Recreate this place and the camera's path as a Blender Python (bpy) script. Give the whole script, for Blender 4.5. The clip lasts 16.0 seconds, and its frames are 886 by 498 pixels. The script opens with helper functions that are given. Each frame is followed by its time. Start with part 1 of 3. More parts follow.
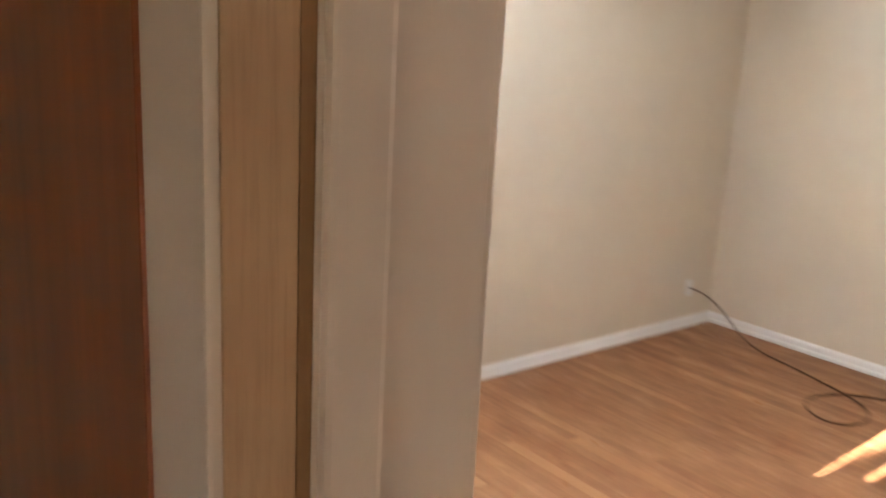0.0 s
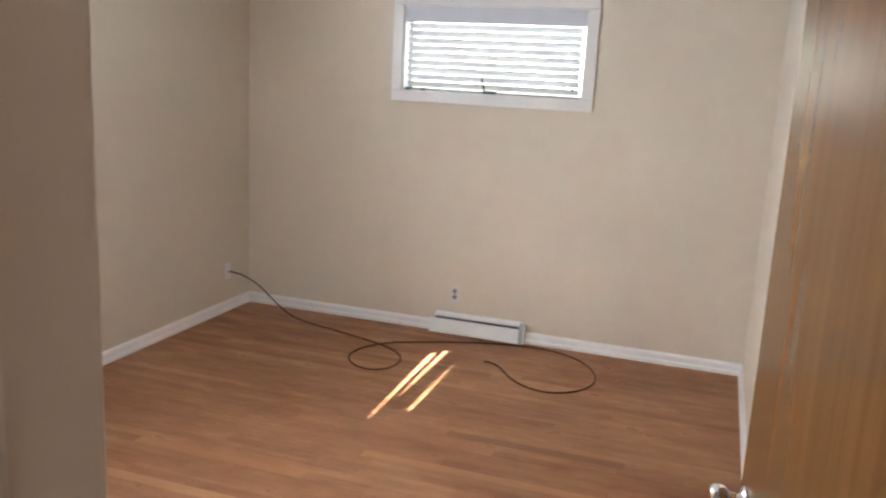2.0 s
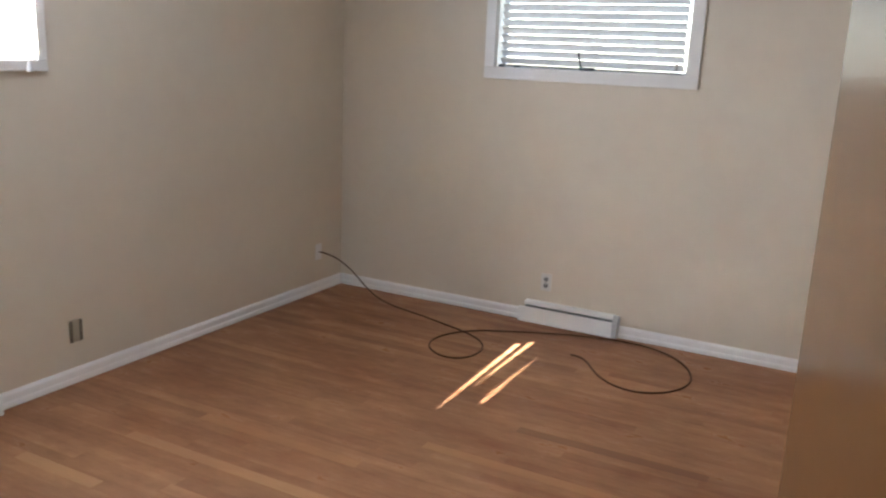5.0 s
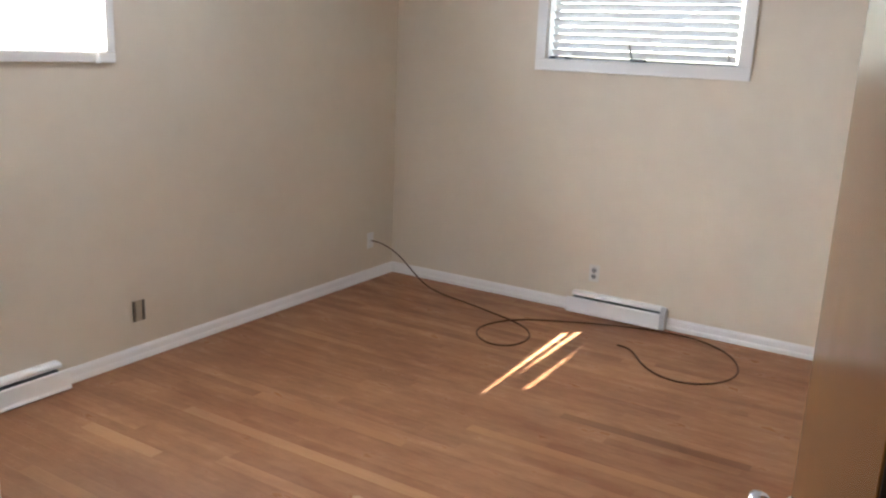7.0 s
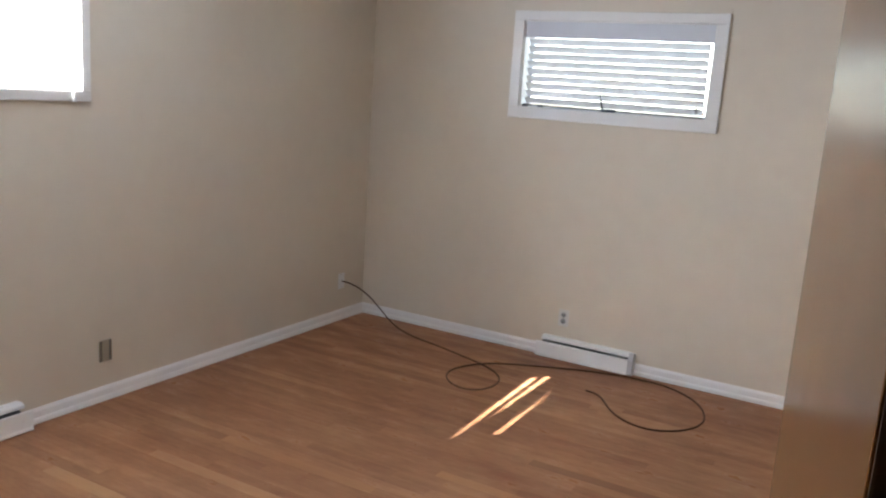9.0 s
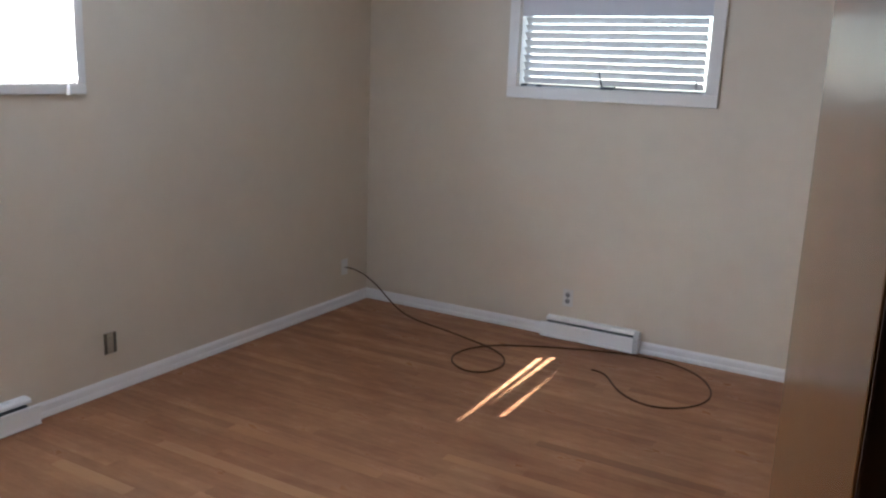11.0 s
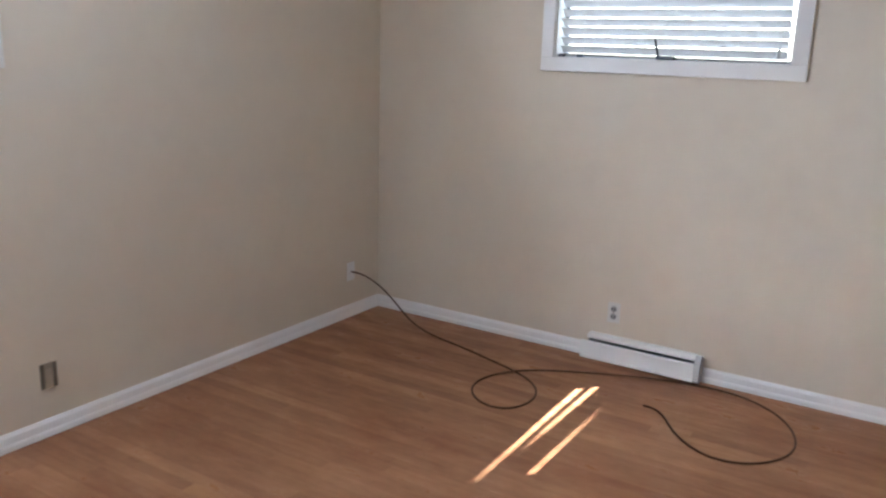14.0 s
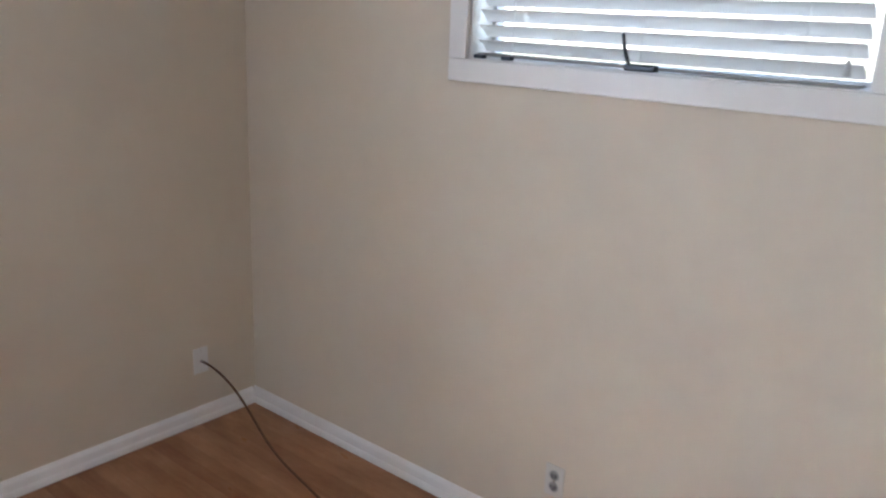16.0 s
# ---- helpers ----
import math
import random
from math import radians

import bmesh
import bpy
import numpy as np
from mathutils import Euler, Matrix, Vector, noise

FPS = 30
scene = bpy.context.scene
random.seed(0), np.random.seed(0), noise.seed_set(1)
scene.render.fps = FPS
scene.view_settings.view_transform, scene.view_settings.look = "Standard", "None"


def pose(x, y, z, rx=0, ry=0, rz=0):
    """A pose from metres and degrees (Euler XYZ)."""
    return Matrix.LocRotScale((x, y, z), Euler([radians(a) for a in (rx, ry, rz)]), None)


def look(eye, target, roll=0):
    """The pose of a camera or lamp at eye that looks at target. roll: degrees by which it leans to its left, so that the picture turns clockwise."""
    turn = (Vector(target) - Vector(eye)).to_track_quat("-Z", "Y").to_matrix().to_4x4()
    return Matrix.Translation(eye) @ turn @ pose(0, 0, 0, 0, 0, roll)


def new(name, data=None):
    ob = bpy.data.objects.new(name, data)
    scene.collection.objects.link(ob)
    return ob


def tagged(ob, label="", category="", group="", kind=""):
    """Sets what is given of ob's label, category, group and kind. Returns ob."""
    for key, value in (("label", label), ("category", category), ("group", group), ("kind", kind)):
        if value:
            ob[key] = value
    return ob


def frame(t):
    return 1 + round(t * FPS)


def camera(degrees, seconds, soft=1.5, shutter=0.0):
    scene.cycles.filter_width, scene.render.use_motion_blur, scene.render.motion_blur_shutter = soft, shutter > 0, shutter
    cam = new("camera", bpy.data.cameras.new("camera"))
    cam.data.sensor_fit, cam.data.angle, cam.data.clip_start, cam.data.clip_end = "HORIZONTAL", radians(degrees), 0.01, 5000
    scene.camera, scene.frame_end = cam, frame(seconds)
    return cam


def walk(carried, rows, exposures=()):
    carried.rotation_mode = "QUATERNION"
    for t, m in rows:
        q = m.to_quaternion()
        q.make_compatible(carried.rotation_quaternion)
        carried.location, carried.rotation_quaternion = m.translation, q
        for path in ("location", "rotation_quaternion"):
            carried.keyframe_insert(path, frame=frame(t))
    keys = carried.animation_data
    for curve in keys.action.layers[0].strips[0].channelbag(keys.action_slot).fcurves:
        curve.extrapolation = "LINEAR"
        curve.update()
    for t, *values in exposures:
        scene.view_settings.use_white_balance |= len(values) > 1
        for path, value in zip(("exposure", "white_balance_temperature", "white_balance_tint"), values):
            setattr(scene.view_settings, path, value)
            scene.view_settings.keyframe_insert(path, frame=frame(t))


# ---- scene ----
PATH = [
    (0, (3.045, -4.727, 1.677), (1.521, -3.518, 1.209), 3.1),
    (0.5, (2.985, -4.836, 1.668), (1.795, -3.347, 1.062), 6.7),
    (1, (2.999, -4.744, 1.608), (1.997, -3.099, 1.07), 2.0),
    (1.5, (2.969, -4.797, 1.585), (2.29, -2.963, 1.169), 3.7),
    (2, (2.987, -4.817, 1.594), (2.375, -2.958, 1.184), 3.0),
    (2.5, (3.025, -4.809, 1.602), (2.55, -2.906, 1.211), -0.7),
    (3, (3.065, -4.78, 1.583), (2.601, -2.856, 1.298), -5.3),
    (3.5, (3.034, -4.838, 1.602), (2.543, -2.937, 1.22), -0.9),
    (4, (3.043, -4.739, 1.566), (2.526, -2.846, 1.177), 1.5),
    (4.5, (3.099, -4.524, 1.555), (2.296, -2.745, 1.119), 2.2),
    (7, (3.218, -4.589, 1.541), (2.206, -2.931, 1.066), 2.4),
    (7.5, (3.229, -4.586, 1.551), (2.209, -2.923, 1.11), 0.7),
    (8, (3.203, -4.594, 1.566), (2.206, -2.912, 1.144), 1.6),
    (8.5, (3.205, -4.613, 1.583), (2.246, -2.901, 1.197), 4.0),
    (11, (3.218, -4.591, 1.585), (2.252, -2.892, 1.158), 2.2),
    (11.5, (3.2, -4.558, 1.526), (2.309, -2.963, 0.711), 3.4),
    (12, (3.192, -4.548, 1.535), (2.359, -3.001, 0.58), 4.4),
    (12.5, (3.187, -4.546, 1.556), (2.313, -2.921, 0.786), 5.3),
    (13, (3.082, -4.439, 1.564), (2.249, -2.676, 1.119), 3.9),
    (13.5, (2.987, -4.157, 1.547), (2.011, -2.439, 1.234), 0.4),
    (14, (2.889, -3.827, 1.534), (1.848, -2.187, 1.057), 1.7),
    (14.5, (2.794, -3.401, 1.566), (1.723, -1.77, 1.129), -1.1),
    (15, (2.74, -2.932, 1.496), (1.675, -1.291, 1.077), 4.3),
    (15.5, (2.715, -2.403, 1.569), (1.619, -0.805, 1.074), 4.2),
    (16, (2.644, -1.974, 1.633), (1.419, -0.494, 1.079), 2.3),
]
cam = camera(56.6, 16.0, soft=2.2, shutter=0.5)
walk(cam, [(t, look(eye, target, roll)) for t, eye, target, roll in PATH],
     exposures=[(0.0, 5.14, 6850, 10), (0.5, 4.95, 6750, 10), (1.0, 4.90, 6550, 10), (1.5, 4.78, 6400, 10), (2.0, 4.57, 6450, 10),
                (2.5, 4.42, 6450, 10), (3.0, 4.34, 6200, 10), (3.5, 4.10, 5900, 10), (4.0, 4.07, 6250, 10), (4.5, 4.12, 6200, 10),
                (7.0, 4.52, 6250, 10), (7.5, 4.52, 6200, 10), (8.5, 4.41, 6150, 10), (11.0, 3.82, 5750, 10), (11.5, 4.12, 6050, 10),
                (12.0, 4.54, 6250, 10), (12.5, 4.79, 6200, 10), (13.0, 4.70, 6150, 10), (13.5, 4.47, 6100, 10), (14.0, 4.38, 5770, 10),
                (14.5, 4.47, 6000, 10), (15.0, 4.42, 5900, 10), (16.0, 4.32, 5850, 10)])

# ------------------------------------------------------------------ light
SUN_WAY = Vector((1.548, 1.83, -1.53)).normalized()       # the way the sunlight travels
world = bpy.data.worlds.new("sky")
scene.world = world
world.use_nodes = True
wn = world.node_tree.nodes
sky = wn.new("ShaderNodeTexSky")
sky.sky_type = "NISHITA"
sky.sun_disc = False
sky.sun_elevation = math.asin(-SUN_WAY.z)
sky.sun_rotation = math.atan2(-SUN_WAY.x, -SUN_WAY.y)
world.node_tree.links.new(sky.outputs[0], wn["Background"].inputs[0])
wn["Background"].inputs[1].default_value = 0.05
sun_data = bpy.data.lights.new("sun", "SUN")
sun_data.energy, sun_data.angle, sun_data.color = 4.3, radians(0.36), (1.0, 0.99, 0.97)
sun = new("sun", sun_data)
sun.matrix_world = look((-6, -8, 8), Vector((-6, -8, 8)) + SUN_WAY)
# bright daylight in the opening of the west window, thrown upwards by the blind
day_data = bpy.data.lights.new("window_daylight", "AREA")
day_data.shape, day_data.size, day_data.size_y = "RECTANGLE", 1.20, 0.46
day_data.energy, day_data.color = 3.65, (0.82, 0.985, 1.27)
day = new("window_daylight", day_data)
day.matrix_world = look((-0.03, -2.86, 1.735), (1.0, -3.03, 2.20))
# softer skylight in the opening of the north window
north_data = bpy.data.lights.new("window_skylight", "AREA")
north_data.shape, north_data.size, north_data.size_y = "RECTANGLE", 1.12, 0.48
north_data.energy, north_data.color = 0.11, (1.0, 1.0, 0.97)
north = new("window_skylight", north_data)
north.matrix_world = look((1.65, 0.155, 1.78), (1.65, -1.0, 1.78))


# ------------------------------------------------------------------ materials
def material(name, colour, rough=0.5, metal=0.0, spec=0.5):
    m = bpy.data.materials.new(name)
    m.use_nodes = True
    b = m.node_tree.nodes["Principled BSDF"]
    b.inputs["Base Color"].default_value = (*colour, 1)
    b.inputs["Roughness"].default_value = rough
    b.inputs["Metallic"].default_value = metal
    b.inputs["Specular IOR Level"].default_value = spec
    return m


def node(m, kind, **inputs):
    n = m.node_tree.nodes.new(kind)
    for key, value in inputs.items():
        n.inputs[key.replace("_", " ")].default_value = value
    return n


def join(m, a, b):
    m.node_tree.links.new(a, b)


def coords(m, scale, kind="Object", random_shift=False):
    tc = node(m, "ShaderNodeTexCoord")
    mp = node(m, "ShaderNodeMapping")
    mp.inputs["Scale"].default_value = scale
    join(m, tc.outputs[kind], mp.inputs["Vector"])
    if random_shift:
        info = node(m, "ShaderNodeObjectInfo")
        mul = node(m, "ShaderNodeMath")
        mul.operation = "MULTIPLY"
        mul.inputs[1].default_value = 37.0
        join(m, info.outputs["Random"], mul.inputs[0])
        comb = node(m, "ShaderNodeCombineXYZ")
        for i in range(3):
            join(m, mul.outputs[0], comb.inputs[i])
        join(m, comb.outputs[0], mp.inputs["Location"])
    return mp.outputs["Vector"]


def ramp(m, factor, stops):
    r = node(m, "ShaderNodeValToRGB")
    els = r.color_ramp.elements
    while len(els) < len(stops):
        els.new(0.5)
    for el, (at, c) in zip(els, stops):
        el.position, el.color = at, (*c, 1)
    join(m, factor, r.inputs["Fac"])
    return r.outputs["Color"]


def mix(m, a, b, factor, blend="MIX"):
    n = node(m, "ShaderNodeMix")
    n.data_type, n.blend_type = "RGBA", blend
    for socket, value in ((n.inputs[0], factor), (n.inputs[6], a), (n.inputs[7], b)):
        if hasattr(value, "is_output"):
            join(m, value, socket)
        else:
            socket.default_value = value if isinstance(value, float) else (*value, 1)
    return n.outputs[2]


def noise_tex(m, vector, scale, detail=4.0, rough=0.55):
    n = node(m, "ShaderNodeTexNoise", Scale=scale, Detail=detail, Roughness=rough)
    join(m, vector, n.inputs["Vector"])
    return n.outputs["Fac"]


def bump(m, height, strength, distance):
    b = node(m, "ShaderNodeBump", Strength=strength, Distance=distance)
    join(m, height, b.inputs["Height"])
    join(m, b.outputs["Normal"], m.node_tree.nodes["Principled BSDF"].inputs["Normal"])


def paint(name, colour, rough, blotch=0.05, grain=0.15, distance=0.002):
    """Rolled paint: faint blotches over metres, orange peel, uneven sheen."""
    m = material(name, colour, rough)
    b = m.node_tree.nodes["Principled BSDF"]
    v = coords(m, (1, 1, 1))
    big, mid, fine = noise_tex(m, v, 1.3, 3), noise_tex(m, v, 9.0, 4), noise_tex(m, v, 260.0, 2)
    low = tuple(c * (1 - blotch) for c in colour)
    high = tuple(min(1, c * (1 + blotch)) for c in colour)
    c1 = ramp(m, big, [(0.3, low), (0.7, high)])
    c2 = ramp(m, mid, [(0.25, (0.975, 0.97, 0.965)), (0.6, (1, 1, 1))])
    join(m, mix(m, c1, c2, 1.0, "MULTIPLY"), b.inputs["Base Color"])
    r = node(m, "ShaderNodeMapRange", To_Min=rough - 0.08, To_Max=rough + 0.08)
    join(m, mid, r.inputs["Value"])
    join(m, r.outputs[0], b.inputs["Roughness"])
    bump(m, fine, grain, distance)
    return m


def worn_sheen(m, colour, place):
    """Varnish greyed inside the doorway, part wear, part painted sheen; pale blotches in its midst paint the window's
    reflection.
    """
    away = node(m, "ShaderNodeVectorMath")
    away.operation = "DISTANCE"
    away.inputs[1].default_value = (1.49, -3.72, 0.0)
    join(m, place, away.inputs[0])
    ragged = noise_tex(m, place, 3.2, 5, 0.6)
    reach = node(m, "ShaderNodeMath")
    reach.operation = "MULTIPLY_ADD"
    reach.inputs[1].default_value = 0.9
    join(m, ragged, reach.inputs[0])
    join(m, away.outputs["Value"], reach.inputs[2])
    grey = node(m, "ShaderNodeMapRange", From_Min=0.70, From_Max=1.75, To_Min=0.68, To_Max=0.0)
    join(m, reach.outputs[0], grey.inputs["Value"])
    c = mix(m, colour, (0.208, 0.146, 0.097), grey.outputs[0])
    blot = node(m, "ShaderNodeMath")
    blot.operation = "MULTIPLY_ADD"
    blot.inputs[1].default_value = 1.3
    join(m, noise_tex(m, place, 11.0, 4, 0.6), blot.inputs[0])
    join(m, away.outputs["Value"], blot.inputs[2])
    # pale blotches: the window's reflection put into the colour
    pale = node(m, "ShaderNodeMapRange", From_Min=0.58, From_Max=0.78, To_Min=0.55, To_Max=0.0)
    join(m, blot.outputs[0], pale.inputs["Value"])
    return mix(m, c, (0.46, 0.40, 0.33), pale.outputs[0])


def wood(name, dark, light, along, rough, random_tone=True, coat=0.0, scale=1.0, spec=0.5, relief=0.12, patchy=0.0):
    """Grain stretched along one axis, with pores, streaks and a tone for each piece."""
    m = material(name, light, rough, 0.0, spec)
    b = m.node_tree.nodes["Principled BSDF"]
    k = [55.0, 55.0, 55.0]
    k["xyz".index(along)] = 2.2
    v = coords(m, tuple(a * scale for a in k), random_shift=random_tone)
    g1, g2 = noise_tex(m, v, 0.45, 5, 0.6), noise_tex(m, v, 7.0, 4, 0.6)
    place = node(m, "ShaderNodeNewGeometry").outputs["Position"]
    stretch = node(m, "ShaderNodeMapping")
    stretch.inputs["Scale"].default_value = (0.65, 1.5, 1.0)
    join(m, place, stretch.inputs["Vector"])
    wear = noise_tex(m, stretch.outputs["Vector"], 1.9, 5)
    body = ramp(m, g1, [(0.3, dark), (0.72, light)])
    pores = ramp(m, g2, [(0.3, (0.78, 0.73, 0.70)), (0.52, (1, 1, 1))])
    c = mix(m, body, pores, 0.35 if random_tone else 0.55 if relief else 0.15, "MULTIPLY")
    if random_tone:
        info = node(m, "ShaderNodeObjectInfo")
        tone = ramp(m, info.outputs["Random"],
                    [(0.0, (0.82, 0.765, 0.745)), (0.25, (0.93, 0.905, 0.885)), (0.78, (1.0, 1.015, 1.01)), (1.0, (1.13, 1.18, 1.20))])
        c = mix(m, c, tone, 1.0, "MULTIPLY")
    worn = ramp(m, wear, [(0.30, (0.80, 0.71, 0.66)), (0.52, (1.0, 1.0, 0.98)), (0.70, (1.12, 1.18, 1.14))])
    c = mix(m, c, worn, 1.0, "MULTIPLY")
    if random_tone:
        smear = node(m, "ShaderNodeMapping")
        smear.inputs["Scale"].default_value = (0.9, 2.2, 1.0)
        join(m, place, smear.inputs["Vector"])
        scuff = noise_tex(m, smear.outputs["Vector"], 5.0, 6, 0.68)
        c = mix(m, c, ramp(m, scuff, [(0.30, (0.80, 0.74, 0.70)), (0.50, (1.0, 1.0, 1.0)), (0.70, (1.14, 1.18, 1.22))]), 1.0, "MULTIPLY")
    # floor strips get wear and painted window sheen near the doorway
    if along == "x":
        c = worn_sheen(m, c, place)
    join(m, c, b.inputs["Base Color"])
    if patchy:
        r = node(m, "ShaderNodeMapRange", From_Min=0.57, From_Max=0.66, To_Min=rough + 0.04, To_Max=rough - patchy)
        join(m, scuff, r.inputs["Value"])
    else:
        r = node(m, "ShaderNodeMapRange", To_Min=rough - 0.06, To_Max=rough + 0.1)
        join(m, wear, r.inputs["Value"])
    join(m, r.outputs[0], b.inputs["Roughness"])
    b.inputs["Coat Weight"].default_value = coat
    b.inputs["Coat Roughness"].default_value = 0.12
    if relief:
        bump(m, g2, relief, 0.0006)
    return m


def door_veneer(name, dark, light, rough, spec):
    """Varnished veneer: long soft streaks up the leaf, broad flames and a few fine dark lines."""
    m = material(name, light, rough, 0.0, spec)
    b = m.node_tree.nodes["Principled BSDF"]
    streak = noise_tex(m, coords(m, (30, 30, 0.9)), 1.0, 2, 0.5)
    flame = noise_tex(m, coords(m, (7, 7, 0.55)), 1.0, 3, 0.5)
    fine = noise_tex(m, coords(m, (110, 110, 2.0)), 1.0, 2, 0.5)
    c = mix(m, ramp(m, streak, [(0.28, dark), (0.72, light)]), ramp(m, flame, [(0.3, (0.88, 0.86, 0.83)), (0.7, (1.07, 1.08, 1.08))]), 1.0, "MULTIPLY")
    c = mix(m, c, ramp(m, fine, [(0.3, (0.88, 0.85, 0.82)), (0.5, (1, 1, 1))]), 0.45, "MULTIPLY")
    join(m, c, b.inputs["Base Color"])
    r = node(m, "ShaderNodeMapRange", To_Min=rough - 0.03, To_Max=rough + 0.05)
    join(m, flame, r.inputs["Value"])
    join(m, r.outputs[0], b.inputs["Roughness"])
    return m


M_WALL = paint("cream_wall_paint", (0.685, 0.590, 0.465), 0.72, 0.02)
M_CEIL = paint("ceiling_paint", (0.80, 0.79, 0.76), 0.8)
M_TRIM = paint("white_trim_paint", (0.775, 0.735, 0.685), 0.35, 0.03, 0.08, 0.001)
M_BASE = paint("white_baseboard_paint", (0.84, 0.81, 0.785), 0.35, 0.03, 0.08, 0.001)
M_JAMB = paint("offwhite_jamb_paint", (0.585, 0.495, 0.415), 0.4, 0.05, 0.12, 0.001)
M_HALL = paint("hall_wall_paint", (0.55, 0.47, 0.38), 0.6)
M_OAK = wood("oak_strip", (0.322, 0.148, 0.071), (0.382, 0.185, 0.091), "x", 0.46, spec=0.24, relief=0.05, patchy=0.25)
M_OAKLIGHT = wood("pale_oak_strip", (0.405, 0.202, 0.090), (0.465, 0.245, 0.115), "x", 0.38, random_tone=False, spec=0.36, relief=0.05)
M_OAKMID = wood("light_oak_strip", (0.375, 0.177, 0.077), (0.43, 0.213, 0.096), "x", 0.44, random_tone=False, spec=0.28, relief=0.05)
M_OAKDARK = wood("dark_oak_strip", (0.225, 0.098, 0.042), (0.270, 0.120, 0.052), "x", 0.44, random_tone=False, spec=0.26, relief=0.05)
M_GAP = material("floor_joint", (0.25, 0.115, 0.05), 0.8)
M_DOOR = door_veneer("varnished_birch", (0.174, 0.076, 0.0215), (0.208, 0.093, 0.0275), 0.24, 0.36)
M_DARKWOOD = wood("dark_stained_wood", (0.165, 0.042, 0.012), (0.285, 0.078, 0.021), "z", 0.4, random_tone=False, scale=0.6)
M_BLACKBROWN = wood("blackish_brown", (0.075, 0.045, 0.028), (0.100, 0.060, 0.038), "z", 0.7, random_tone=False, scale=0.6, spec=0.02, relief=0)
M_TAN = wood("tan_wood", (0.42, 0.275, 0.165), (0.48, 0.32, 0.195), "z", 0.4, random_tone=False, scale=0.6)
M_BROWNEDGE = wood("brown_wood_edge", (0.22, 0.12, 0.055), (0.27, 0.155, 0.075), "z", 0.45, random_tone=False, scale=0.6)
M_ENAMEL = paint("white_enamel", (0.85, 0.83, 0.80), 0.3, 0.03, 0.04, 0.0005)
M_FINS = material("dark_heater_slot", (0.13, 0.135, 0.14), 0.6, 0.2)
# grey that puts the heater end cap's shaded side into its colour
M_ENDCAP = paint("shade_grey_enamel", (0.50, 0.49, 0.48), 0.4, 0.05, 0.05, 0.0005)
M_PLASTIC = material("white_plastic", (0.80, 0.79, 0.77), 0.35)
M_BROWNPLATE = material("tan_metal_plate", (0.40, 0.33, 0.24), 0.4)
M_SLOT = material("socket_slots", (0.03, 0.03, 0.03), 0.6)
M_GREYSOCKET = material("grey_socket_face", (0.34, 0.32, 0.30), 0.5)
M_PLATE = material("white_nylon_plate", (0.66, 0.62, 0.56), 0.4)
M_CREAMPLATE = material("cream_plastic", (0.78, 0.75, 0.72), 0.4)
M_EDGE = material("dark_tan_edge", (0.15, 0.125, 0.09), 0.5)
M_CABLE = paint("dark_brown_cable", (0.095, 0.042, 0.018), 0.6, 0.12, 0.05, 0.0005)
M_CABLE.node_tree.nodes["Principled BSDF"].inputs["Specular IOR Level"].default_value = 0.25
M_CHROME = material("polished_chrome", (0.75, 0.74, 0.73), 0.12, 1.0)
M_BRONZE = material("dark_crank_metal", (0.07, 0.075, 0.08), 0.4, 0.8)
M_ALU = paint("aluminium_sash", (0.55, 0.56, 0.58), 0.45, 0.06, 0.05, 0.0005)


def blind_material(name, share):
    m = paint(name, (0.83, 0.82, 0.80), 0.5, 0.02, 0.03, 0.0004)
    b = m.node_tree.nodes["Principled BSDF"]
    t = node(m, "ShaderNodeBsdfTranslucent", Color=(0.88, 0.86, 0.83, 1))
    s = node(m, "ShaderNodeMixShader", Fac=share)
    join(m, b.outputs[0], s.inputs[1])
    join(m, t.outputs[0], s.inputs[2])
    join(m, s.outputs[0], m.node_tree.nodes["Material Output"].inputs["Surface"])
    return m


M_SLAT = blind_material("white_vinyl_slat", 0.44)
M_VALANCE = paint("white_vinyl_valance", (0.63, 0.625, 0.64), 0.45, 0.02, 0.03, 0.0004)
# rail darkened to paint the shadow of the gap beneath it
M_RAIL = paint("gap_shade_brown_grey_rail", (0.30, 0.27, 0.24), 0.5, 0.25, 0.05, 0.0005)
M_GLASS = material("window_glass", (1, 1, 1), 0.0)
M_GLASS.node_tree.nodes["Principled BSDF"].inputs["Transmission Weight"].default_value = 1.0
M_GLASS.node_tree.nodes["Principled BSDF"].inputs["IOR"].default_value = 1.45


# ------------------------------------------------------------------ mesh helpers
def box_bm(bm, x0, x1, y0, y1, z0, z1, bevel=0.0):
    r = bmesh.ops.create_cube(bm, size=1.0)
    for v in r["verts"]:
        v.co = Vector(((x0 + x1) / 2 + v.co.x * (x1 - x0), (y0 + y1) / 2 + v.co.y * (y1 - y0), (z0 + z1) / 2 + v.co.z * (z1 - z0)))
    if bevel:
        edges = list({e for v in r["verts"] for e in v.link_edges})
        bmesh.ops.bevel(bm, geom=edges, offset=bevel, segments=2, affect="EDGES", profile=0.6)
    return bm


def boxes(*dims, bevel=0.0):
    bm = bmesh.new()
    for d in dims:
        box_bm(bm, *d, bevel=bevel)
    return bm


def finish(bm, name, mat, smooth=False):
    me = bpy.data.meshes.new(name)
    bmesh.ops.recalc_face_normals(bm, faces=bm.faces)
    bm.to_mesh(me)
    bm.free()
    me.materials.append(mat)
    if smooth:
        for p in me.polygons:
            p.use_smooth = True
    return me


def part(name, bm, mat, parent=None, label="", smooth=False):
    ob = new(name, finish(bm, name, mat, smooth))
    if parent:
        ob.parent = parent
    if label:
        ob["label"] = label
    return ob


def thing(name, label, category, m=None, group="", kind=""):
    ob = tagged(new(name), label, category, group, kind)
    if m:
        ob.matrix_world = m
    return ob


